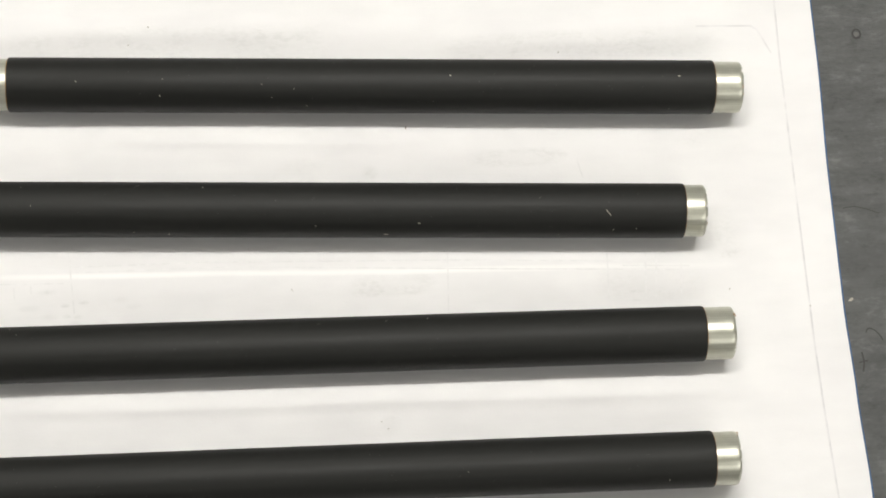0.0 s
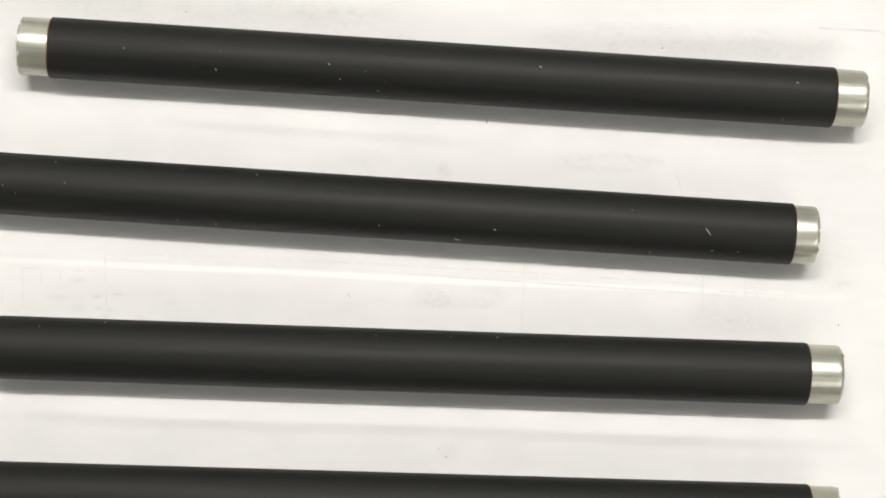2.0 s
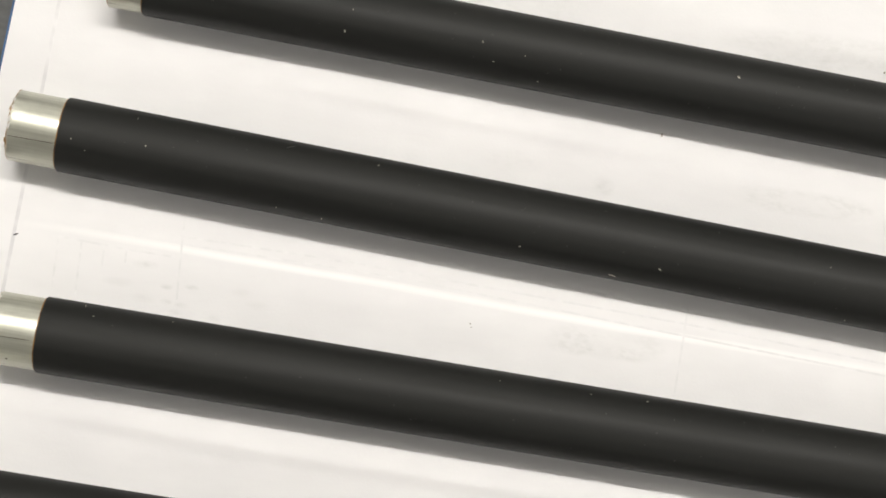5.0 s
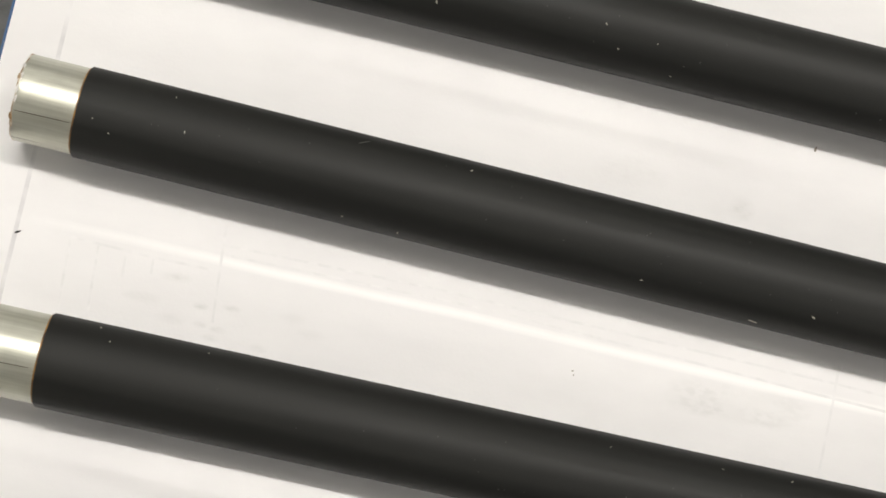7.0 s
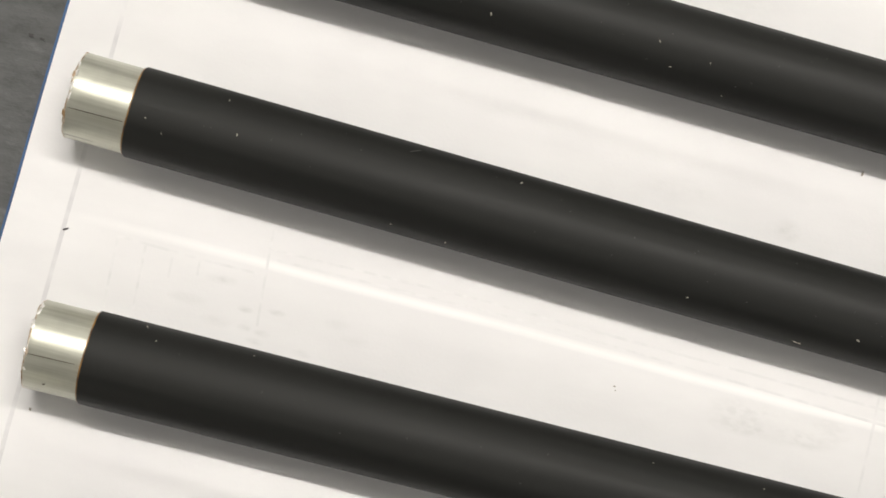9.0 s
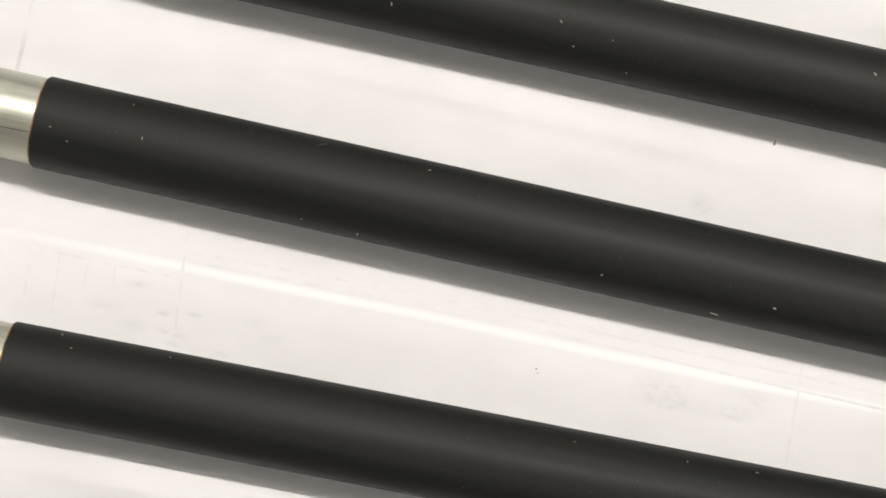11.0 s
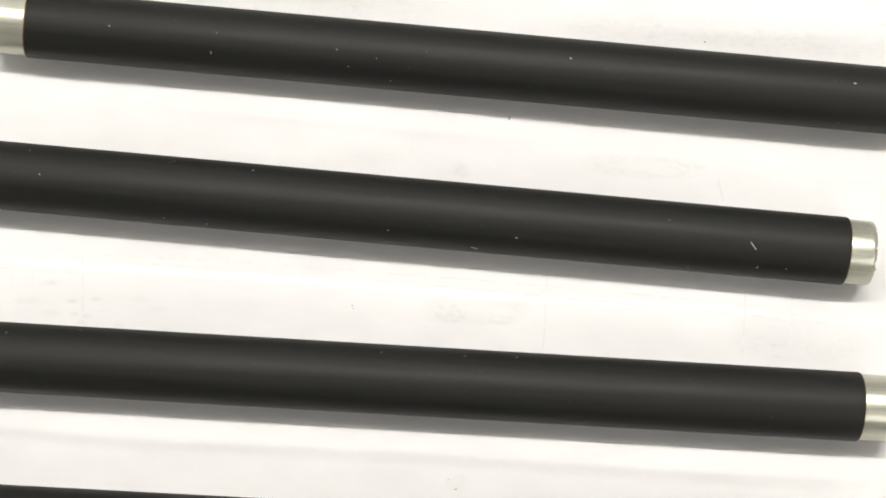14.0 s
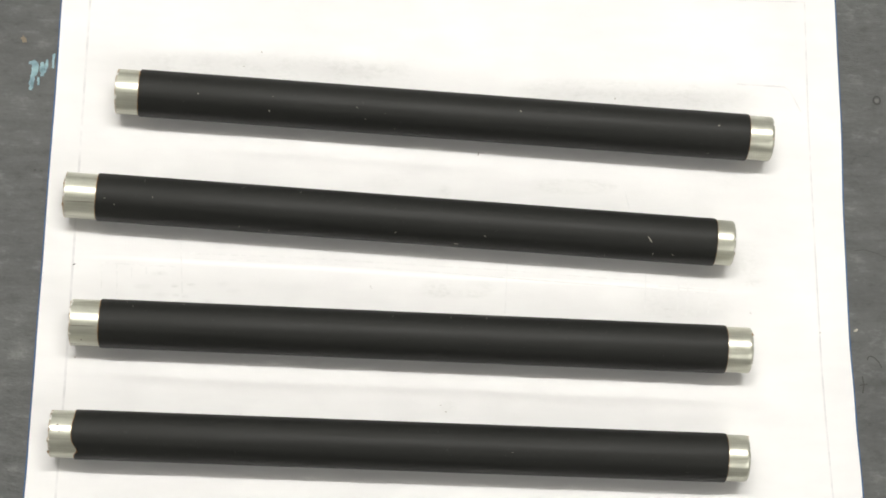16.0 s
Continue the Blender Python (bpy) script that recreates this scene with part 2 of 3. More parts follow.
c = ramp(nt, n.outputs["Fac"], [(0.3, (0.22, 0.22, 0.21)), (0.7, (0.34, 0.34, 0.33))])
nt.links.new(c.outputs["Color"], b.inputs["Base Color"])


# ---- mesh helpers ----
def mesh_object(name, bm, mat, smooth=False):
    me = bpy.data.meshes.new(name)
    bm.normal_update()
    bm.to_mesh(me)
    bm.free()
    me.materials.append(mat)
    if smooth:
        for p in me.polygons:
            p.use_smooth = True
    return new(name, me)


def part(name, bm, mat, parent, label="", smooth=False):
    ob = mesh_object(name, bm, mat, smooth)
    ob.parent = parent
    if label:
        tagged(ob, label)
    return ob


def box(bm, x0, x1, y0, y1, z0, z1):
    m = Matrix.LocRotScale(((x0 + x1) / 2, (y0 + y1) / 2, (z0 + z1) / 2), None, (x1 - x0, y1 - y0, z1 - z0))
    return bmesh.ops.create_cube(bm, size=1.0, matrix=m)["verts"]


def boxed(*size):
    bm = bmesh.new()
    box(bm, *size)
    return bm


def lathe(profile, segments=72, shift=None):
    """A turned body round the x axis from (x, radius) pairs; shift(k, angle) moves ring k along x."""
    bm = bmesh.new()
    rings = []
    for k, (x, r) in enumerate(profile):
        ring = []
        for s in range(segments):
            a = 2 * math.pi * s / segments
            dx = shift(k, a) if shift else 0.0
            ring.append(bm.verts.new((x + dx, r * math.cos(a), r * math.sin(a))))
        rings.append(ring)
    for r0, r1 in zip(rings, rings[1:]):
        for s in range(segments):
            t = (s + 1) % segments
            bm.faces.new((r0[s], r0[t], r1[t], r1[s]))
    bm.faces.new(rings[0])
    bm.faces.new(rings[-1][::-1])
    bmesh.ops.recalc_face_normals(bm, faces=bm.faces)
    return bm


def sharpen(ob, degrees=35):
    """Smooth shading with the steep edges kept crisp."""
    bm = bmesh.new()
    bm.from_mesh(ob.data)
    for e in bm.edges:
        if len(e.link_faces) == 2 and e.calc_face_angle() > radians(degrees):
            e.smooth = False
    bm.to_mesh(ob.data)
    bm.free()
    return ob


# ---- the room and the bench ----
ROOM, FLOOR, CEIL = 3.6, -0.92, 2.05
for name, size, mat in (
    ("floor", (-ROOM, ROOM, -ROOM, ROOM, FLOOR - 0.1, FLOOR), floor_mat),
    ("ceiling", (-ROOM, ROOM, -ROOM, ROOM, CEIL, CEIL + 0.1), wall_mat),
    ("wall_north", (-ROOM, ROOM, ROOM, ROOM + 0.1, FLOOR, CEIL), wall_mat),
    ("wall_south", (-ROOM, ROOM, -ROOM - 0.1, -ROOM, FLOOR, CEIL), wall_mat),
    ("wall_east", (ROOM, ROOM + 0.1, -ROOM, ROOM, FLOOR, CEIL), wall_mat),
    ("wall_west", (-ROOM - 0.1, -ROOM, -ROOM, ROOM, FLOOR, CEIL), wall_mat),
):
    tagged(mesh_object(name, boxed(*size), mat), "plain painted " + name.split("_")[0] + " of the workshop", name.split("_")[0], kind="structure")

TOP = -0.0012
bench = tagged(new("workbench"), "dark grey painted workbench with scuffs and a pale blue smear", "workbench")
bench.location = (0, 0, FLOOR)
bm = boxed(-0.75, 0.75, -0.45, 0.45, TOP - 0.04 - FLOOR, TOP - FLOOR)
bmesh.ops.bevel(bm, geom=list(bm.edges), offset=0.004, segments=2, affect="EDGES")
part("bench_top", bm, bench_mat, bench, "dark grey brushed and scuffed bench top")
for sx in (-1, 1):
    for sy in (-1, 1):
        part("leg", boxed(sx * 0.68 - 0.03, sx * 0.68 + 0.03, sy * 0.38 - 0.03, sy * 0.38 + 0.03, 0.0, TOP - 0.04 - FLOOR), bench_mat, bench)


def blob(x, y, rx, ry, h, turn=0.0, rough=0.25, seed=0, n=14):
    """A thin uneven patch lying on the bench."""
    bm = bmesh.new()
    rnd = random.Random(seed)
    ring = []
    for k in range(n):
        a = 2 * math.pi * k / n
        f = 1 + rnd.uniform(-rough, rough)
        u, v = rx * f * math.cos(a), ry * f * math.sin(a)
        ring.append(bm.verts.new((x + u * math.cos(turn) - v * math.sin(turn), y + u * math.sin(turn) + v * math.cos(turn), TOP - FLOOR)))
    face = bm.faces.new(ring)
    top = bmesh.ops.extrude_face_region(bm, geom=[face])
    bmesh.ops.translate(bm, verts=[v for v in top["geom"] if isinstance(v, bmesh.types.BMVert)], vec=(0, 0, h))
    bmesh.ops.recalc_face_normals(bm, faces=bm.faces)
    return bm


def stroke(points, width, h, z):
    """A thin flat stroke along points, lying at height z."""
    bm = bmesh.new()
    rows = []
    for k, p in enumerate(points):
        q0, q1 = Vector(points[max(k - 1, 0)]), Vector(points[min(k + 1, len(points) - 1)])
        d = (q1 - q0).normalized()
        nrm = Vector((-d.y, d.x)) * width / 2
        rows.append([bm.verts.new((p[0] + s * nrm.x, p[1] + s * nrm.y, z + dz)) for s, dz in ((-1, 0), (-1, h), (1, h), (1, 0))])
    for a, c in zip(rows, rows[1:]):
        for s in range(4):
            bm.faces.new((a[s], a[(s + 1) % 4], c[(s + 1) % 4], c[s]))
    bm.faces.new(rows[0][::-1])
    bm.faces.new(rows[-1])
    bmesh.ops.recalc_face_normals(bm, faces=bm.faces)
    return bm


def brushed(points, width, h, seed):
    """A dab of brushed paint along points, of uneven width."""
    rnd = random.Random(seed)
    n = 5 * (len(points) - 1)
    bm = bmesh.new()
    rows = []
    for k in range(n + 1):
        q = min(int(k / 5), len(points) - 2)
        f = k / 5 - q
        a, c = Vector(points[q]), Vector(points[q + 1])
        p, d = a.lerp(c, f), (c - a).normalized()
        w = width / 2 * rnd.uniform(0.65, 1.1) * (0.55 if k in (0, n) else 1.0)
        side = Vector((-d.y, d.x)) * w
        shift = Vector((rnd.uniform(-0.1, 0.1), rnd.uniform(-0.1, 0.1))) * width
        rows.append([bm.verts.new((p.x + shift.x + u * side.x, p.y + shift.y + u * side.y, TOP - FLOOR + dz)) for u, dz in ((-1, 0), (-0.8, h), (0.8, h), (1, 0))])
    for a, c in zip(rows, rows[1:]):
        for e in range(4):
            bm.faces.new((a[e], a[(e + 1) % 4], c[(e + 1) % 4], c[e]))
    bm.faces.new(rows[0][::-1])
    bm.faces.new(rows[-1])
    bmesh.ops.recalc_face_normals(bm, faces=bm.faces)
    return bm


bench_parts = (
    ("paint_smear", brushed([(-0.1477, 0.0536), (-0.1475, 0.0505), (-0.1478, 0.0470), (-0.1480, 0.0430)], 0.0017, 0.00006, 3), smear_mat),
    ("paint_smear", brushed([(-0.1491, 0.0531), (-0.1477, 0.0539), (-0.1467, 0.0533), (-0.1462, 0.0515), (-0.1467, 0.0492), (-0.1476, 0.0480)], 0.0013, 0.00009, 4), smear_mat),
    ("paint_smear", brushed([(-0.1457, 0.0480), (-0.1455, 0.0466), (-0.1454, 0.0450)], 0.0009, 0.00011, 5), smear_mat),
    ("paint_smear", brushed([(-0.1445, 0.0537), (-0.1445, 0.0510), (-0.1442, 0.0482)], 0.0017, 0.00008, 6), smear_mat),
    ("paint_smear", brushed([(-0.1429, 0.0547), (-0.1430, 0.0520), (-0.1437, 0.0496)], 0.0013, 0.00011, 7), smear_mat),
    ("paint_smear", brushed([(-0.1405, 0.0571), (-0.1408, 0.0545), (-0.1406, 0.0513)], 0.0010, 0.00009, 8), smear_mat),
    ("stain", blob(-0.1516, 0.0621, 0.0009, 0.0015, 0.00008, 0.4, 0.35, 9), tan_mat),
    ("grit", blob(-0.1446, 0.0134, 0.0005, 0.0004, 0.0002, 0.4, 0.4, 10), mark_mat),
    ("grit", blob(-0.1425, 0.0132, 0.0005, 0.0002, 0.0002, -0.2, 0.4, 11), mark_mat),
    ("stain", blob(0.1538, 0.0474, 0.0007, 0.0008, 0.0001, 0.0, 0.2, 12), fleck_mat),
    ("stain", blob(0.1418, -0.0381, 0.0009, 0.0005, 0.0001, 0.3, 0.4, 13), grit_mat),
    ("scuff", stroke([(0.1538 + 0.0013 * math.cos(a * 0.5), 0.0474 + 0.0015 * math.sin(a * 0.5)) for a in range(14)], 0.0006, 0.00014, TOP - FLOOR), mark_mat),
    ("scuff", stroke([(0.1478 - 0.0025 * math.cos(a * 0.35), -0.0504 + 0.0032 * math.sin(a * 0.35 + 0.6)) for a in range(9)], 0.0004, 0.00006, TOP - FLOOR), mark_mat),
    ("scuff", stroke([(0.1432, -0.0544), (0.1436, -0.0574), (0.1430, -0.0604)], 0.0005, 0.00006, TOP - FLOOR), mark_mat),
    ("scuff", stroke([(0.1420, -0.0576), (0.1448, -0.0571)], 0.0004, 0.00006, TOP - FLOOR), mark_mat),
    ("scuff", stroke([(0.1428, -0.0092), (0.1462, -0.0087), (0.1502, -0.0098), (0.1540, -0.0114)], 0.0003, 0.00006, TOP - FLOOR), mark_mat),
)
for name, bm, mat in bench_parts:
    part(name, bm, mat, bench)


# ---- the sheet ----
W, Y0, Y1 = 0.2794, -0.1207, 0.0952


def lerp(table, y):
    for (a, u), (c, v) in zip(table, table[1:]):
        if y <= c:
            t = min(max((y - a) / (c - a), 0), 1)
            t = t * t * (3 - 2 * t)
            return u + (v - u) * t
    return table[-1][1]


LEFT = [(-0.12, -0.0016), (-0.086, -0.0008), (-0.051, -0.0004), (-0.010, 0.0001), (0.055, 0.0008), (0.1, 0.0009)]
RIGHT = [(-0.12, 0.0022), (-0.097, 0.0011), (-0.066, 0.0), (-0.04, -0.0008), (0.0, -0.0007), (0.04, 0.0002), (0.1, 0.0003)]


def sheet_x(u, y):
    """u from 0 to 1 across the sheet, whose long edges are slightly bowed."""
    a, c = -W / 2 + lerp(LEFT, y), W / 2 + lerp(RIGHT, y)
    return a + (c - a) * u


def ridge(d, w):
    return math.exp(-(d / w) ** 2)


CREASES = [
    (0.0191, -0.041, -0.100, 0.030, 0.0060, 0.0020, 0.00100),
    (0.0161, -0.017, 0.000, 0.080, 0.0030, 0.0030, 0.00014),
    (-0.0215, -0.029, -0.140, 0.015, 0.0016, 0.0090, 0.00065),
    (-0.0223, -0.031, -0.020, 0.110, 0.0016, 0.0080, 0.00045),
    (-0.0170, -0.029, -0.100, 0.100, 0.0012, 0.0009, 0.00007),
    (-0.0617, -0.025, -0.140, 0.115, 0.0065, 0.0022, 0.00125),
    (0.0548, -0.037, -0.125, 0.000, 0.0070, 0.0045, 0.00115),
    (0.0497, -0.017, 0.010, 0.130, 0.0070, 0.0038, 0.00105),
    (0.0100, -0.027, -0.090, 0.070, 0.0020, 0.0030, 0.00014),
]


def sheet_z(x, y):
    """Low creases and waves of the sheet between the rollers."""
    z = 0.0
    for yc, slope, x0, x1, wn, ws, h in CREASES:
        f = min(max((x - x0) / 0.04, 0), 1) * min(max((x1 - x) / 0.04, 0), 1)
        d = y - yc - slope * x + 0.0012 * noise.noise((x * 14, yc * 90, 0))
        z += h * f * ridge(d, wn if d > 0 else ws)
    return z


def sheet(u0, u1, n, m, base, thick, grow=0.0):
    bm = bmesh.new()
    rows = []
    for j in range(m + 1):
        y = Y0 - grow + (Y1 - Y0 + 2 * grow) * j / m
        row = []
        for i in range(n + 1):
            u = u0 + (u1 - u0) * i / n
            x = sheet_x(u, y) + grow * (2 * u - 1)
            row.append(bm.verts.new((x, y, base + (sheet_z(x, y) if not grow else 0.0))))
        rows.append(row)
    for a, c in zip(rows, rows[1:]):
        for i in range(n):
            bm.faces.new((a[i], a[i + 1], c[i + 1], c[i]))
    low = bmesh.ops.extrude_face_region(bm, geom=list(bm.faces))
    bmesh.ops.translate(bm, verts=[v for v in low["geom"] if isinstance(v, bmesh.types.BMVert)], vec=(0, 0, -thick))
    bmesh.ops.recalc_face_normals(bm, faces=bm.faces)
    return bm


# added under-sheet; its rim draws the blue optical fringe along the paper edges
card = tagged(mesh_object("edge_fringe", sheet(0, 1, 8, 24, TOP + 0.0007, 0.0007, 0.0006), blue_mat), "thin blue sheet added under the paper, showing as an edge fringe", "card")
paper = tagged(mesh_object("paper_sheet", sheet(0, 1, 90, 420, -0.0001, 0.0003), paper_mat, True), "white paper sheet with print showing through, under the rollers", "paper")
sharpen(paper, 45)


def on_sheet(bm):
    """Lays a flat patch on the sheet's own waves."""
    for v in bm.verts:
        v.co.z += sheet_z(v.co.x, v.co.y)
    return bm


def polyrule(points, width, n=24):
    """A printed line through points, lying on the sheet."""
    pts = []
    for (x0, y0), (x1, y1) in zip(points, points[1:]):
        pts += [(x0 + (x1 - x0) * k / n, y0 + (y1 - y0) * k / n) for k in range(n)]
    return on_sheet(stroke(pts + [points[-1]], width, 0.00006, -0.00012))


RULE_L = [(-0.1289, 0.0845), (-0.1293, 0.030), (-0.1295, -0.017), (-0.1298, -0.064), (-0.1308, -0.110)]
RULE_R = [(0.1289, 0.0845), (0.1282, 0.040), (0.1284, 0.000), (0.1288, -0.050), (0.1294, -0.070), (0.1313, -0.110)]
for points, w in ((RULE_L, 0.0008), (RULE_R, 0.0006), ([RULE_L[0], RULE_R[0]], 0.0004), ([RULE_L[-1], RULE_R[-1]], 0.0004)):
    part("border_rule", polyrule(points, w), line_mat, paper, "faint grey border line showing through")
for points in (
    ((-0.1197, -0.0197), (-0.1044, -0.0205), (-0.0939, -0.0208)), ((-0.1197, -0.0198), (-0.1191, -0.0330)),
    ((-0.1145, -0.0203), (-0.1139, -0.0320)), ((-0.1094, -0.0206), (-0.1092, -0.0250)), ((-0.1044, -0.0205), (-0.1043, -0.0235)),
    ((-0.0930, -0.0122), (-0.0918, -0.0300)), ((-0.0925, -0.0158), (-0.0541, -0.0163), (0.0192, -0.0194), (0.0720, -0.0225)),
    ((-0.0910, -0.0176), (-0.0436, -0.0182), (0.0197, -0.0222), (0.0900, -0.0262)), ((-0.0500, -0.0135), (0.0300, -0.0172), (0.0880, -0.0205)),
    ((0.0200, -0.0160), (0.0191, -0.0360)), ((0.0684, -0.0190), (0.0676, -0.0340)), ((0.0800, -0.0196), (0.0790, -0.0345)),
    ((0.0833, -0.0211), (0.0820, -0.0346)), ((0.0907, -0.0235), (0.0897, -0.0350)), ((0.0727, -0.0240), (0.0932, -0.0251)),
    ((0.0612, 0.0119), (0.0631, 0.0041)),
):
    part("ghost_rule", polyrule(points, 0.00048), ghost_mat, paper, "faint printed line showing through")


part("ghost_rule", polyrule(((0.1027, 0.0517), (0.1200, 0.0512), (0.1218, 0.0500), (0.1232, 0.0472), (0.1257, 0.0419)), 0.0006), line_mat, paper, "grey printed corner line showing through")


def crumb(x, y, rx, ry, turn, seed, mat):
    bm = blob(0, 0, rx, ry, 0.0003, turn, 0.35, seed, 9)
    bm.transform(Matrix.Translation((x, y, sheet_z(x, y) - (TOP - FLOOR) - 0.00005)))
    return tagged(mesh_object("crumb", bm, mat), "tiny dark crumb of dirt on the paper", "dirt", "crumbs on the sheet")


for k, (x, y, rx, ry) in enumerate((
    (-0.0273, -0.0263, 0.00022, 0.00018), (-0.0270, -0.0270, 0.00016, 0.00014), (0.0098, 0.0229, 0.0006, 0.0003), (-0.1291, -0.0206, 0.0002, 0.00085),
    (-0.0673, 0.0588, 0.0003, 0.0003), (0.0587, 0.0450, 0.0003, 0.0004), (-0.0736, 0.0534, 0.0002, 0.0002),
    (0.1047, -0.0330, 0.0003, 0.0002), (-0.1268, -0.0533, 0.0003, 0.0003), (0.1288, -0.0395, 0.0003, 0.0003),
    (-0.0029, -0.0675, 0.0002, 0.0002), (-0.0011, -0.0697, 0.0002, 0.0003),
)):
    crumb(x, y, 0.75 * rx, 0.75 * ry, 0.7 * k, 40 + k, mark_mat if ry > 0.0008 else grit_mat)


# ---- the rollers ----
R = 0.00824
CAP = 0.948 * R


def roller(y_left, y_right, ends, seed, notch=0.0, chamfer=0.0006):
    """A steel roller with a black rubber sleeve; ends: outer end, sleeve edge, sleeve edge, outer end along x."""
    slope = (y_right - y_left) / 0.24
    mid = (ends[1] + ends[2]) / 2
    ob = tagged(new("roller"), "black rubber sleeved steel roller with bare metal ends on white paper", "roller", "rollers on the sheet")
    ob.matrix_world = pose(mid, (y_left + y_right) / 2 + slope * mid, 0, 0, 0, math.degrees(math.atan(slope)))
    s = math.hypot(1, slope)
    a, c, d, e = [(v - mid) * s for v in ends]
    rnd = random.Random(seed)
    lift = Matrix.Translation((0, 0, R))

    def wave(k, angle):
        if k > 3:
            return 0.0
        dent = notch * (math.exp(-((angle - 2.45) / 0.27) ** 2) - 0.35 * math.exp(-((angle - 1.6) / 0.5) ** 2))
        return dent + 0.00008 * math.sin(3 * angle + seed)

    sleeve_profile = [(c, CAP), (c, R - 0.00006), (c + 0.00008, R), (c + 0.0003, R)]
    sleeve_profile += [(c + 0.0003 + (d - c - 0.0012) * k / 12, R) for k in range(1, 12)]
    sleeve_profile += [(d - 0.0008, R), (d - 0.0004, R), (d - 0.0001, R - 0.0001), (d, R - 0.0003), (d, CAP)]
    bm = lathe(sleeve_profile, 96, wave)
    bm.transform(lift)
    sharpen(part("sleeve", bm, rubber_mat, ob, "matt black rubber sleeve with lint specks", True))
    for x_in, x_out, side in ((c, a, -1), (d, e, 1)):
        rough = 0.0003 if side < 0 else 0.00012
        jag = [rough * noise.noise((7 * seed + side, 2.2 * math.cos(0.0654 * n), 2.2 * math.sin(0.0654 * n))) + rnd.uniform(-0.00003, 0.00003) for n in range(96)]
        ch = 0.0003 if side < 0 else chamfer

        def ragged(k, angle, jag=jag):
            return jag[int(round(angle / (2 * math.pi) * 96)) % 96] if 5 <= k <= 7 else 0.0

        prof = [(x_in - side * 0.002, CAP - 0.0002), (x_in - side * 0.0018, CAP), (x_in - side * 0.0012, CAP), (x_out - side * (ch * 1.6 + 0.0008), CAP), (x_out - side * ch * 1.6, CAP), (x_out - side * ch * 0.55, CAP - ch * 0.22),
                (x_out - side * 0.0001, CAP - ch * 0.75), (x_out, CAP - ch * 1.1), (x_out, CAP - 0.0028), (x_out - side * 0.0015, CAP - 0.0031), (x_out - side * 0.0016, 0.001)]
        bm = lathe(prof, 96, ragged)
        bm.transform(lift)
        cap = sharpen(part("end_cap", bm, steel_mat, ob, "bare satin steel roller end", True), 50)
        if side < 0:
            bm = lathe([(x_out + 0.0003, CAP - 0.0001), (x_out + 0.00025, CAP + 0.00003), (x_out + 0.00002, CAP - 0.00012), (x_out - 0.00004, CAP - 0.0004), (x_out + 0.0001, CAP - 0.0006)], 96, lambda k, angle, jag=jag: jag[int(round(angle / (2 * math.pi) * 96)) % 96])
            bm.transform(lift)
            part("rust_line", bm, rim_mat, cap, "thin rusty burr round the cut end", True)
        for n in range(15 if side < 0 else 5):
            a = rnd.uniform(0.35, 2.75)
            size = rnd.uniform(0.00024, 0.00080) * (1.0 if side < 0 else 0.8)
            bm = bmesh.new()
            bmesh.ops.create_icosphere(bm, subdivisions=1, radius=size)
            for v in bm.verts:
                v.co *= rnd.uniform(0.55, 1.25)
            bm.transform(Matrix.Diagonal((0.6, 1.3, 0.5, 1)))
            at = Matrix.Translation((x_out - side * rnd.uniform(0.0, 0.0005), 0, R)) @ Matrix.Rotation(a - math.pi / 2, 4, "X") @ Matrix.Translation((0, 0, CAP - ch * 0.3 - 0.00006))
            bm.transform(at)
            part("chip", bm, chip_mat if n % 3 else rim_mat, cap, "ragged chip on the cut rim")
        w = 0.00028 if side < 0 else 0.00012
        bm = lathe([(x_in, CAP - 0.0001), (x_in, R - 0.0002), (x_in + side * w, R - 0.00025), (x_in + side * w, CAP - 0.0001)], 72, (lambda k, angle: wave(0, angle)) if side < 0 else None)
        bm.transform(lift)
        part("glue_line", bm, rust_mat, ob, "thin brown glue line at the sleeve edge", True)
    return ob, slope


def speck(ob, x, y, length, width, turn, mat, name="lint_speck", rad=None):
    """A fleck of lint on the sleeve above the plan point x, y."""
    p = ob.matrix_world.inverted() @ Vector((x, y, 0))
    rad = rad or R
    q = min(max(p.y / rad, -0.97), 0.97)
    bm = bmesh.new()
    box(bm, -0.5, 0.5, -0.5, 0.5, -0.5, 0.5)
    bmesh.ops.bevel(bm, geom=list(bm.edges), offset=0.2, segments=1, affect="EDGES")
    bm.transform(Matrix.Diagonal((length, width, 0.00016, 1)))
    bm.transform(pose(p.x, rad * q, R + rad * math.sqrt(1 - q * q) + 0.00003, -math.degrees(math.asin(q)), 0, 0) @ pose(0, 0, 0, 0, 0, turn))
    part(name, bm, mat, ob)


ROLLERS = []
for k, (yl, yr, ends, notch) in enumerate((
    (0.0401, 0.0279, (-0.1166, -0.1085, 0.1038, 0.1124), 0.0),
    (0.0012, -0.0115, (-0.1321, -0.1210, 0.0910, 0.0974), 0.0),
    (-0.0431, -0.0486, (-0.1276, -0.1177, 0.0934, 0.1021), 0.0),
    (-0.0812, -0.0859, (-0.1321, -0.1240, 0.0923, 0.0997), 0.0014),
)):
    ROLLERS.append(roller(yl, yr, ends, k + 2, notch)[0])

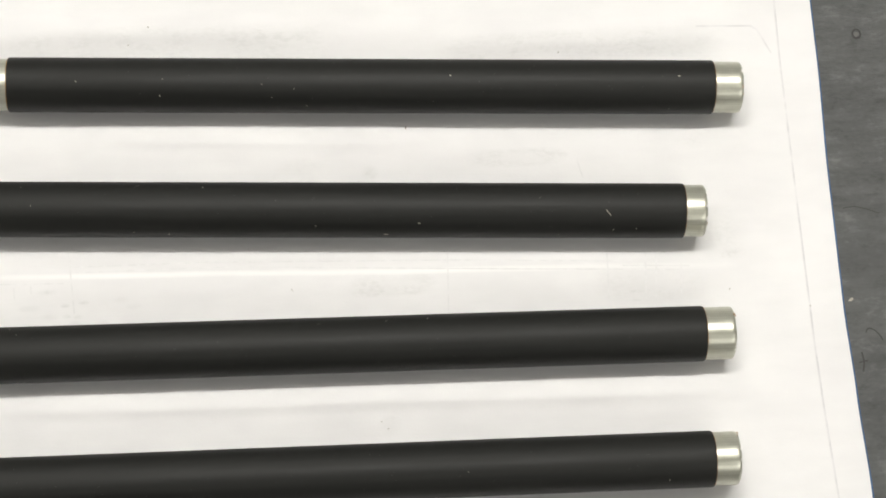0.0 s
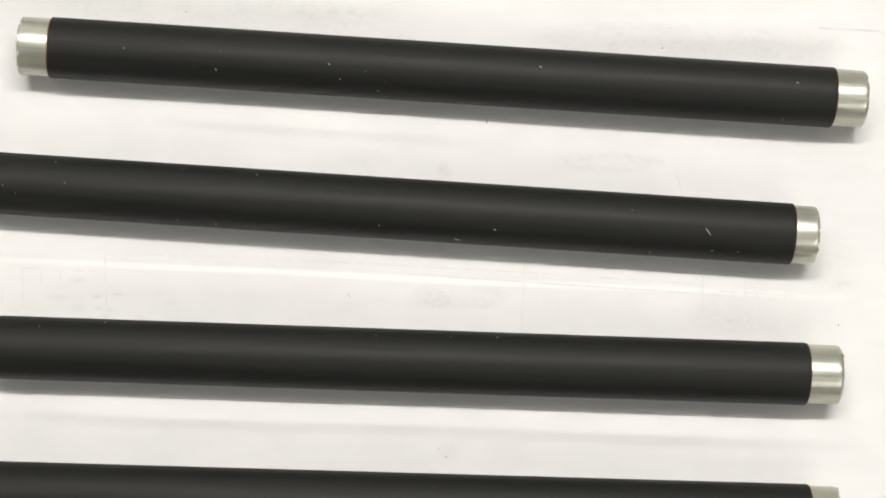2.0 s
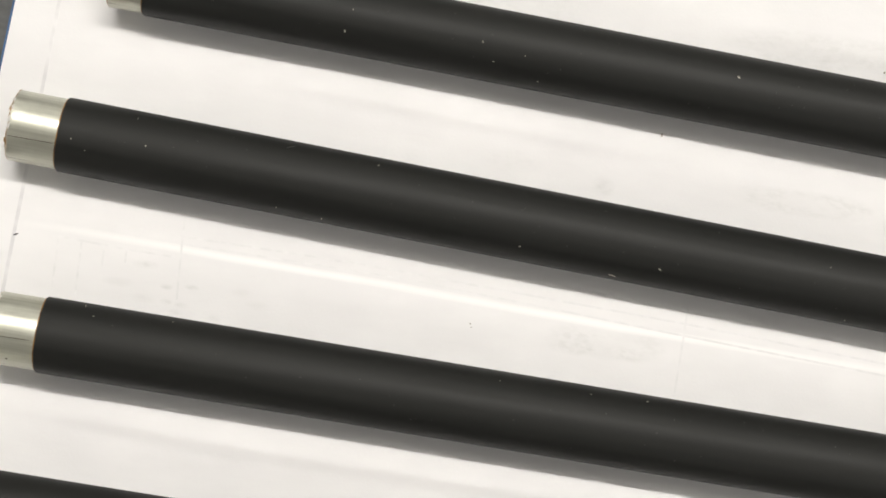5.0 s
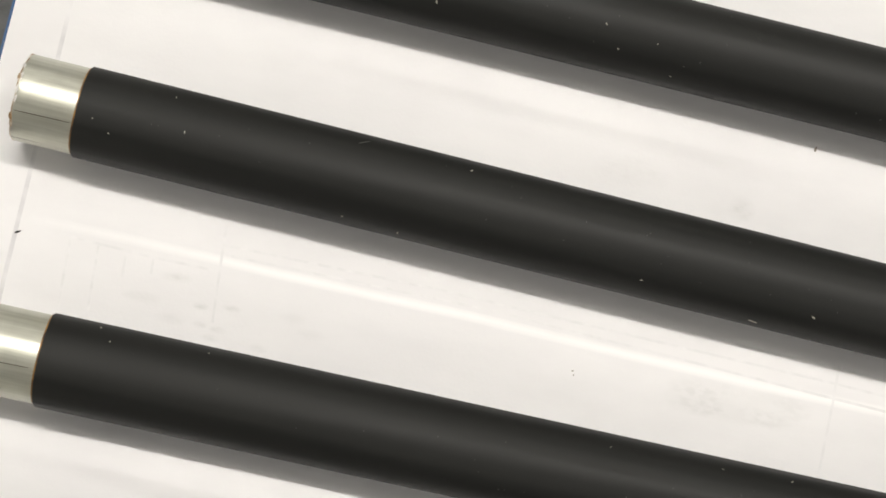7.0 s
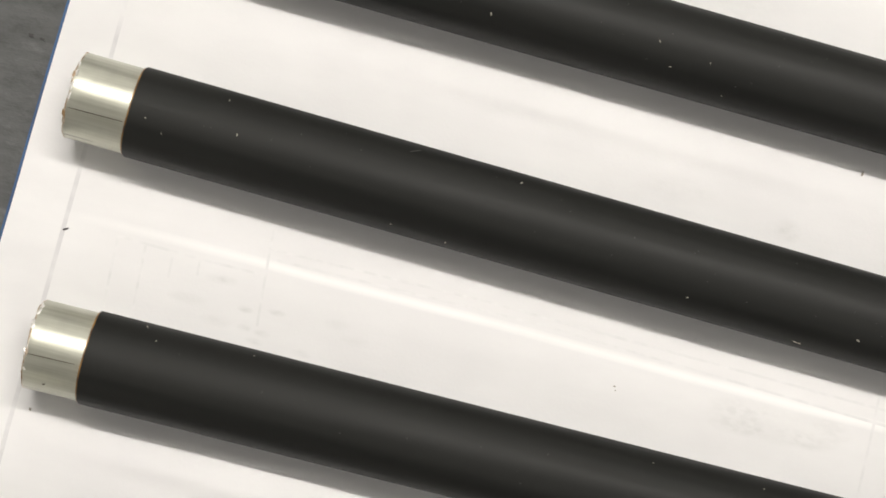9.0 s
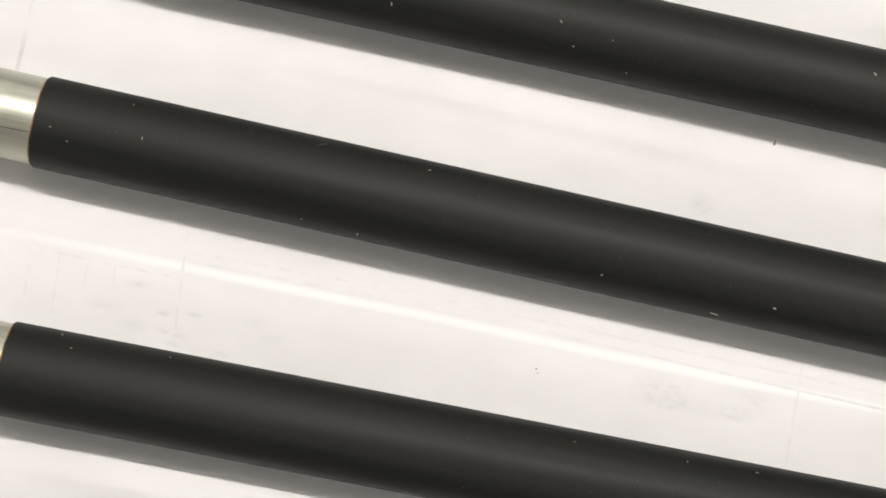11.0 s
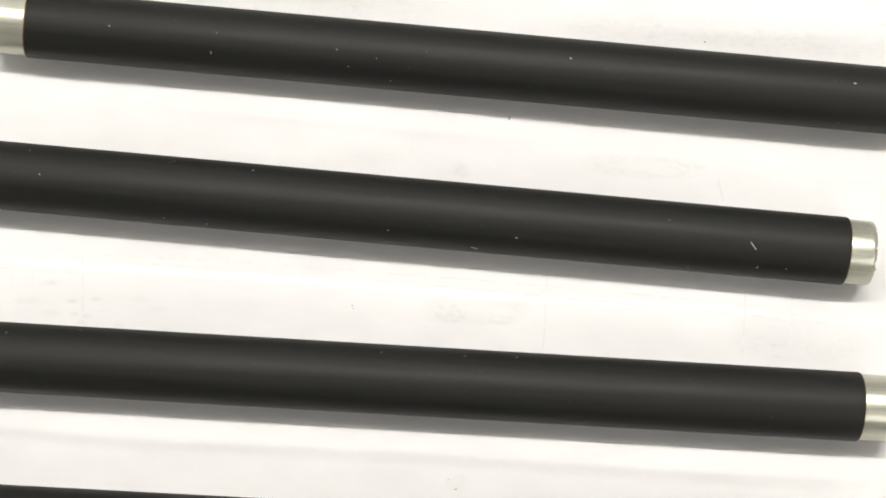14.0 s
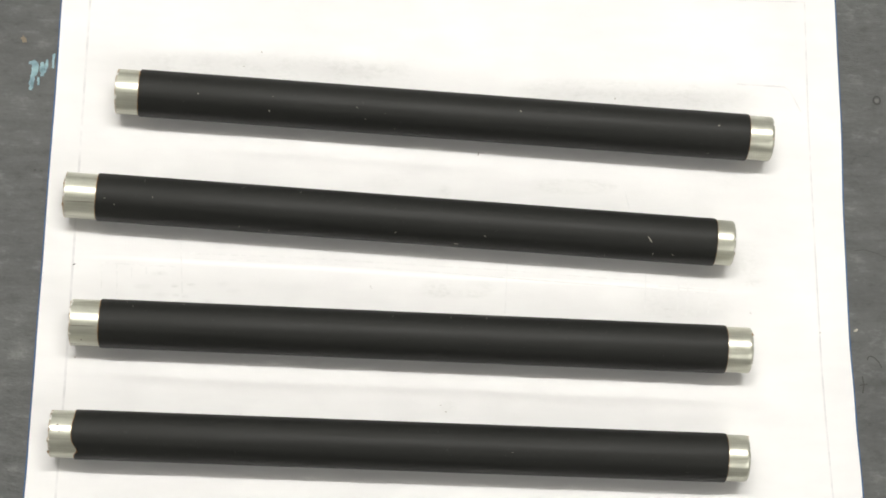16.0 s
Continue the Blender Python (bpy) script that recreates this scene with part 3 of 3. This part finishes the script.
LINT = (
    ((-0.0636, 0.0318, 1.0), (-0.0333, 0.0333, 0.8), (0.0233, 0.0334, 1.0), (0.0926, 0.0300, 1.1), (-0.0881, 0.0368, 0.8), (-0.0624, 0.0363, 0.5),
     (-0.0304, 0.0298, 0.6), (-0.0237, 0.0316, 0.5), (-0.0201, 0.0275, 0.5), (0.0895, 0.0216, 0.6)),
    ((0.0111, -0.0114, 1.0), (-0.0194, -0.0105, 0.7), (-0.0626, -0.0103, 0.9), (-0.0519, 0.0026, 0.8), (-0.1019, -0.0009, 0.7), (-0.1048, 0.0053, 0.6),
     (-0.1180, -0.0015, 0.5), (0.0473, -0.0061, 0.4), (0.0689, -0.0159, 0.9), (0.0758, -0.0161, 0.6), (0.0526, -0.0164, 0.5), (-0.0726, -0.0090, 0.5), (-0.1148, -0.0034, 0.5)),
    ((0.0117, -0.0402, 0.7), (-0.1090, -0.0365, 0.8), (-0.1067, -0.0389, 0.5), (-0.0901, -0.0374, 0.4), (-0.0004, -0.0404, 0.5), (-0.0199, -0.0403, 0.4)),
    ((0.0784, -0.0915, 0.6), (0.0202, -0.0862, 0.4)),
)
rnd = random.Random(5)
for ob, flecks in zip(ROLLERS, LINT):
    for x, y, size in flecks:
        speck(ob, x, y, 0.00066 * size, 0.00025 * size, rnd.uniform(0, 180), lint_mat)
# finer dust, and two longer hairs on the second roller
for ob in ROLLERS:
    for _ in range(34):
        p = ob.matrix_world @ Vector((rnd.uniform(-0.1, 0.1), rnd.uniform(-0.8, 0.6) * R, 0))
        speck(ob, p.x, p.y, rnd.uniform(0.0001, 0.00026), 0.0001, rnd.uniform(0, 180), fleck_mat, "dust_fleck")
speck(ROLLERS[1], 0.0674, -0.0116, 0.0024, 0.00022, -50, lint_mat, "hair")
speck(ROLLERS[1], 0.0014, -0.0134, 0.0016, 0.00020, -12, lint_mat, "hair")
speck(ROLLERS[1], -0.1268, -0.0026, 0.0098, 0.00016, 1, seam_mat, "scratch", CAP)
speck(ROLLERS[2], -0.1230, -0.0459, 0.0080, 0.00012, 1, seam_mat, "scratch", CAP)
speck(ROLLERS[3], -0.1292, -0.0794, 0.0007, 0.0004, 20, seam_mat, "pit", CAP)
speck(ROLLERS[3], -0.1285, -0.0815, 0.0006, 0.0004, 60, seam_mat, "pit", CAP)
speck(ROLLERS[2], -0.1237, -0.0499, 0.0005, 0.0004, 60, seam_mat, "pit", CAP)
speck(ROLLERS[1], -0.0712, 0.0040, 0.0022, 0.00010, 40, fleck_mat, "hair")
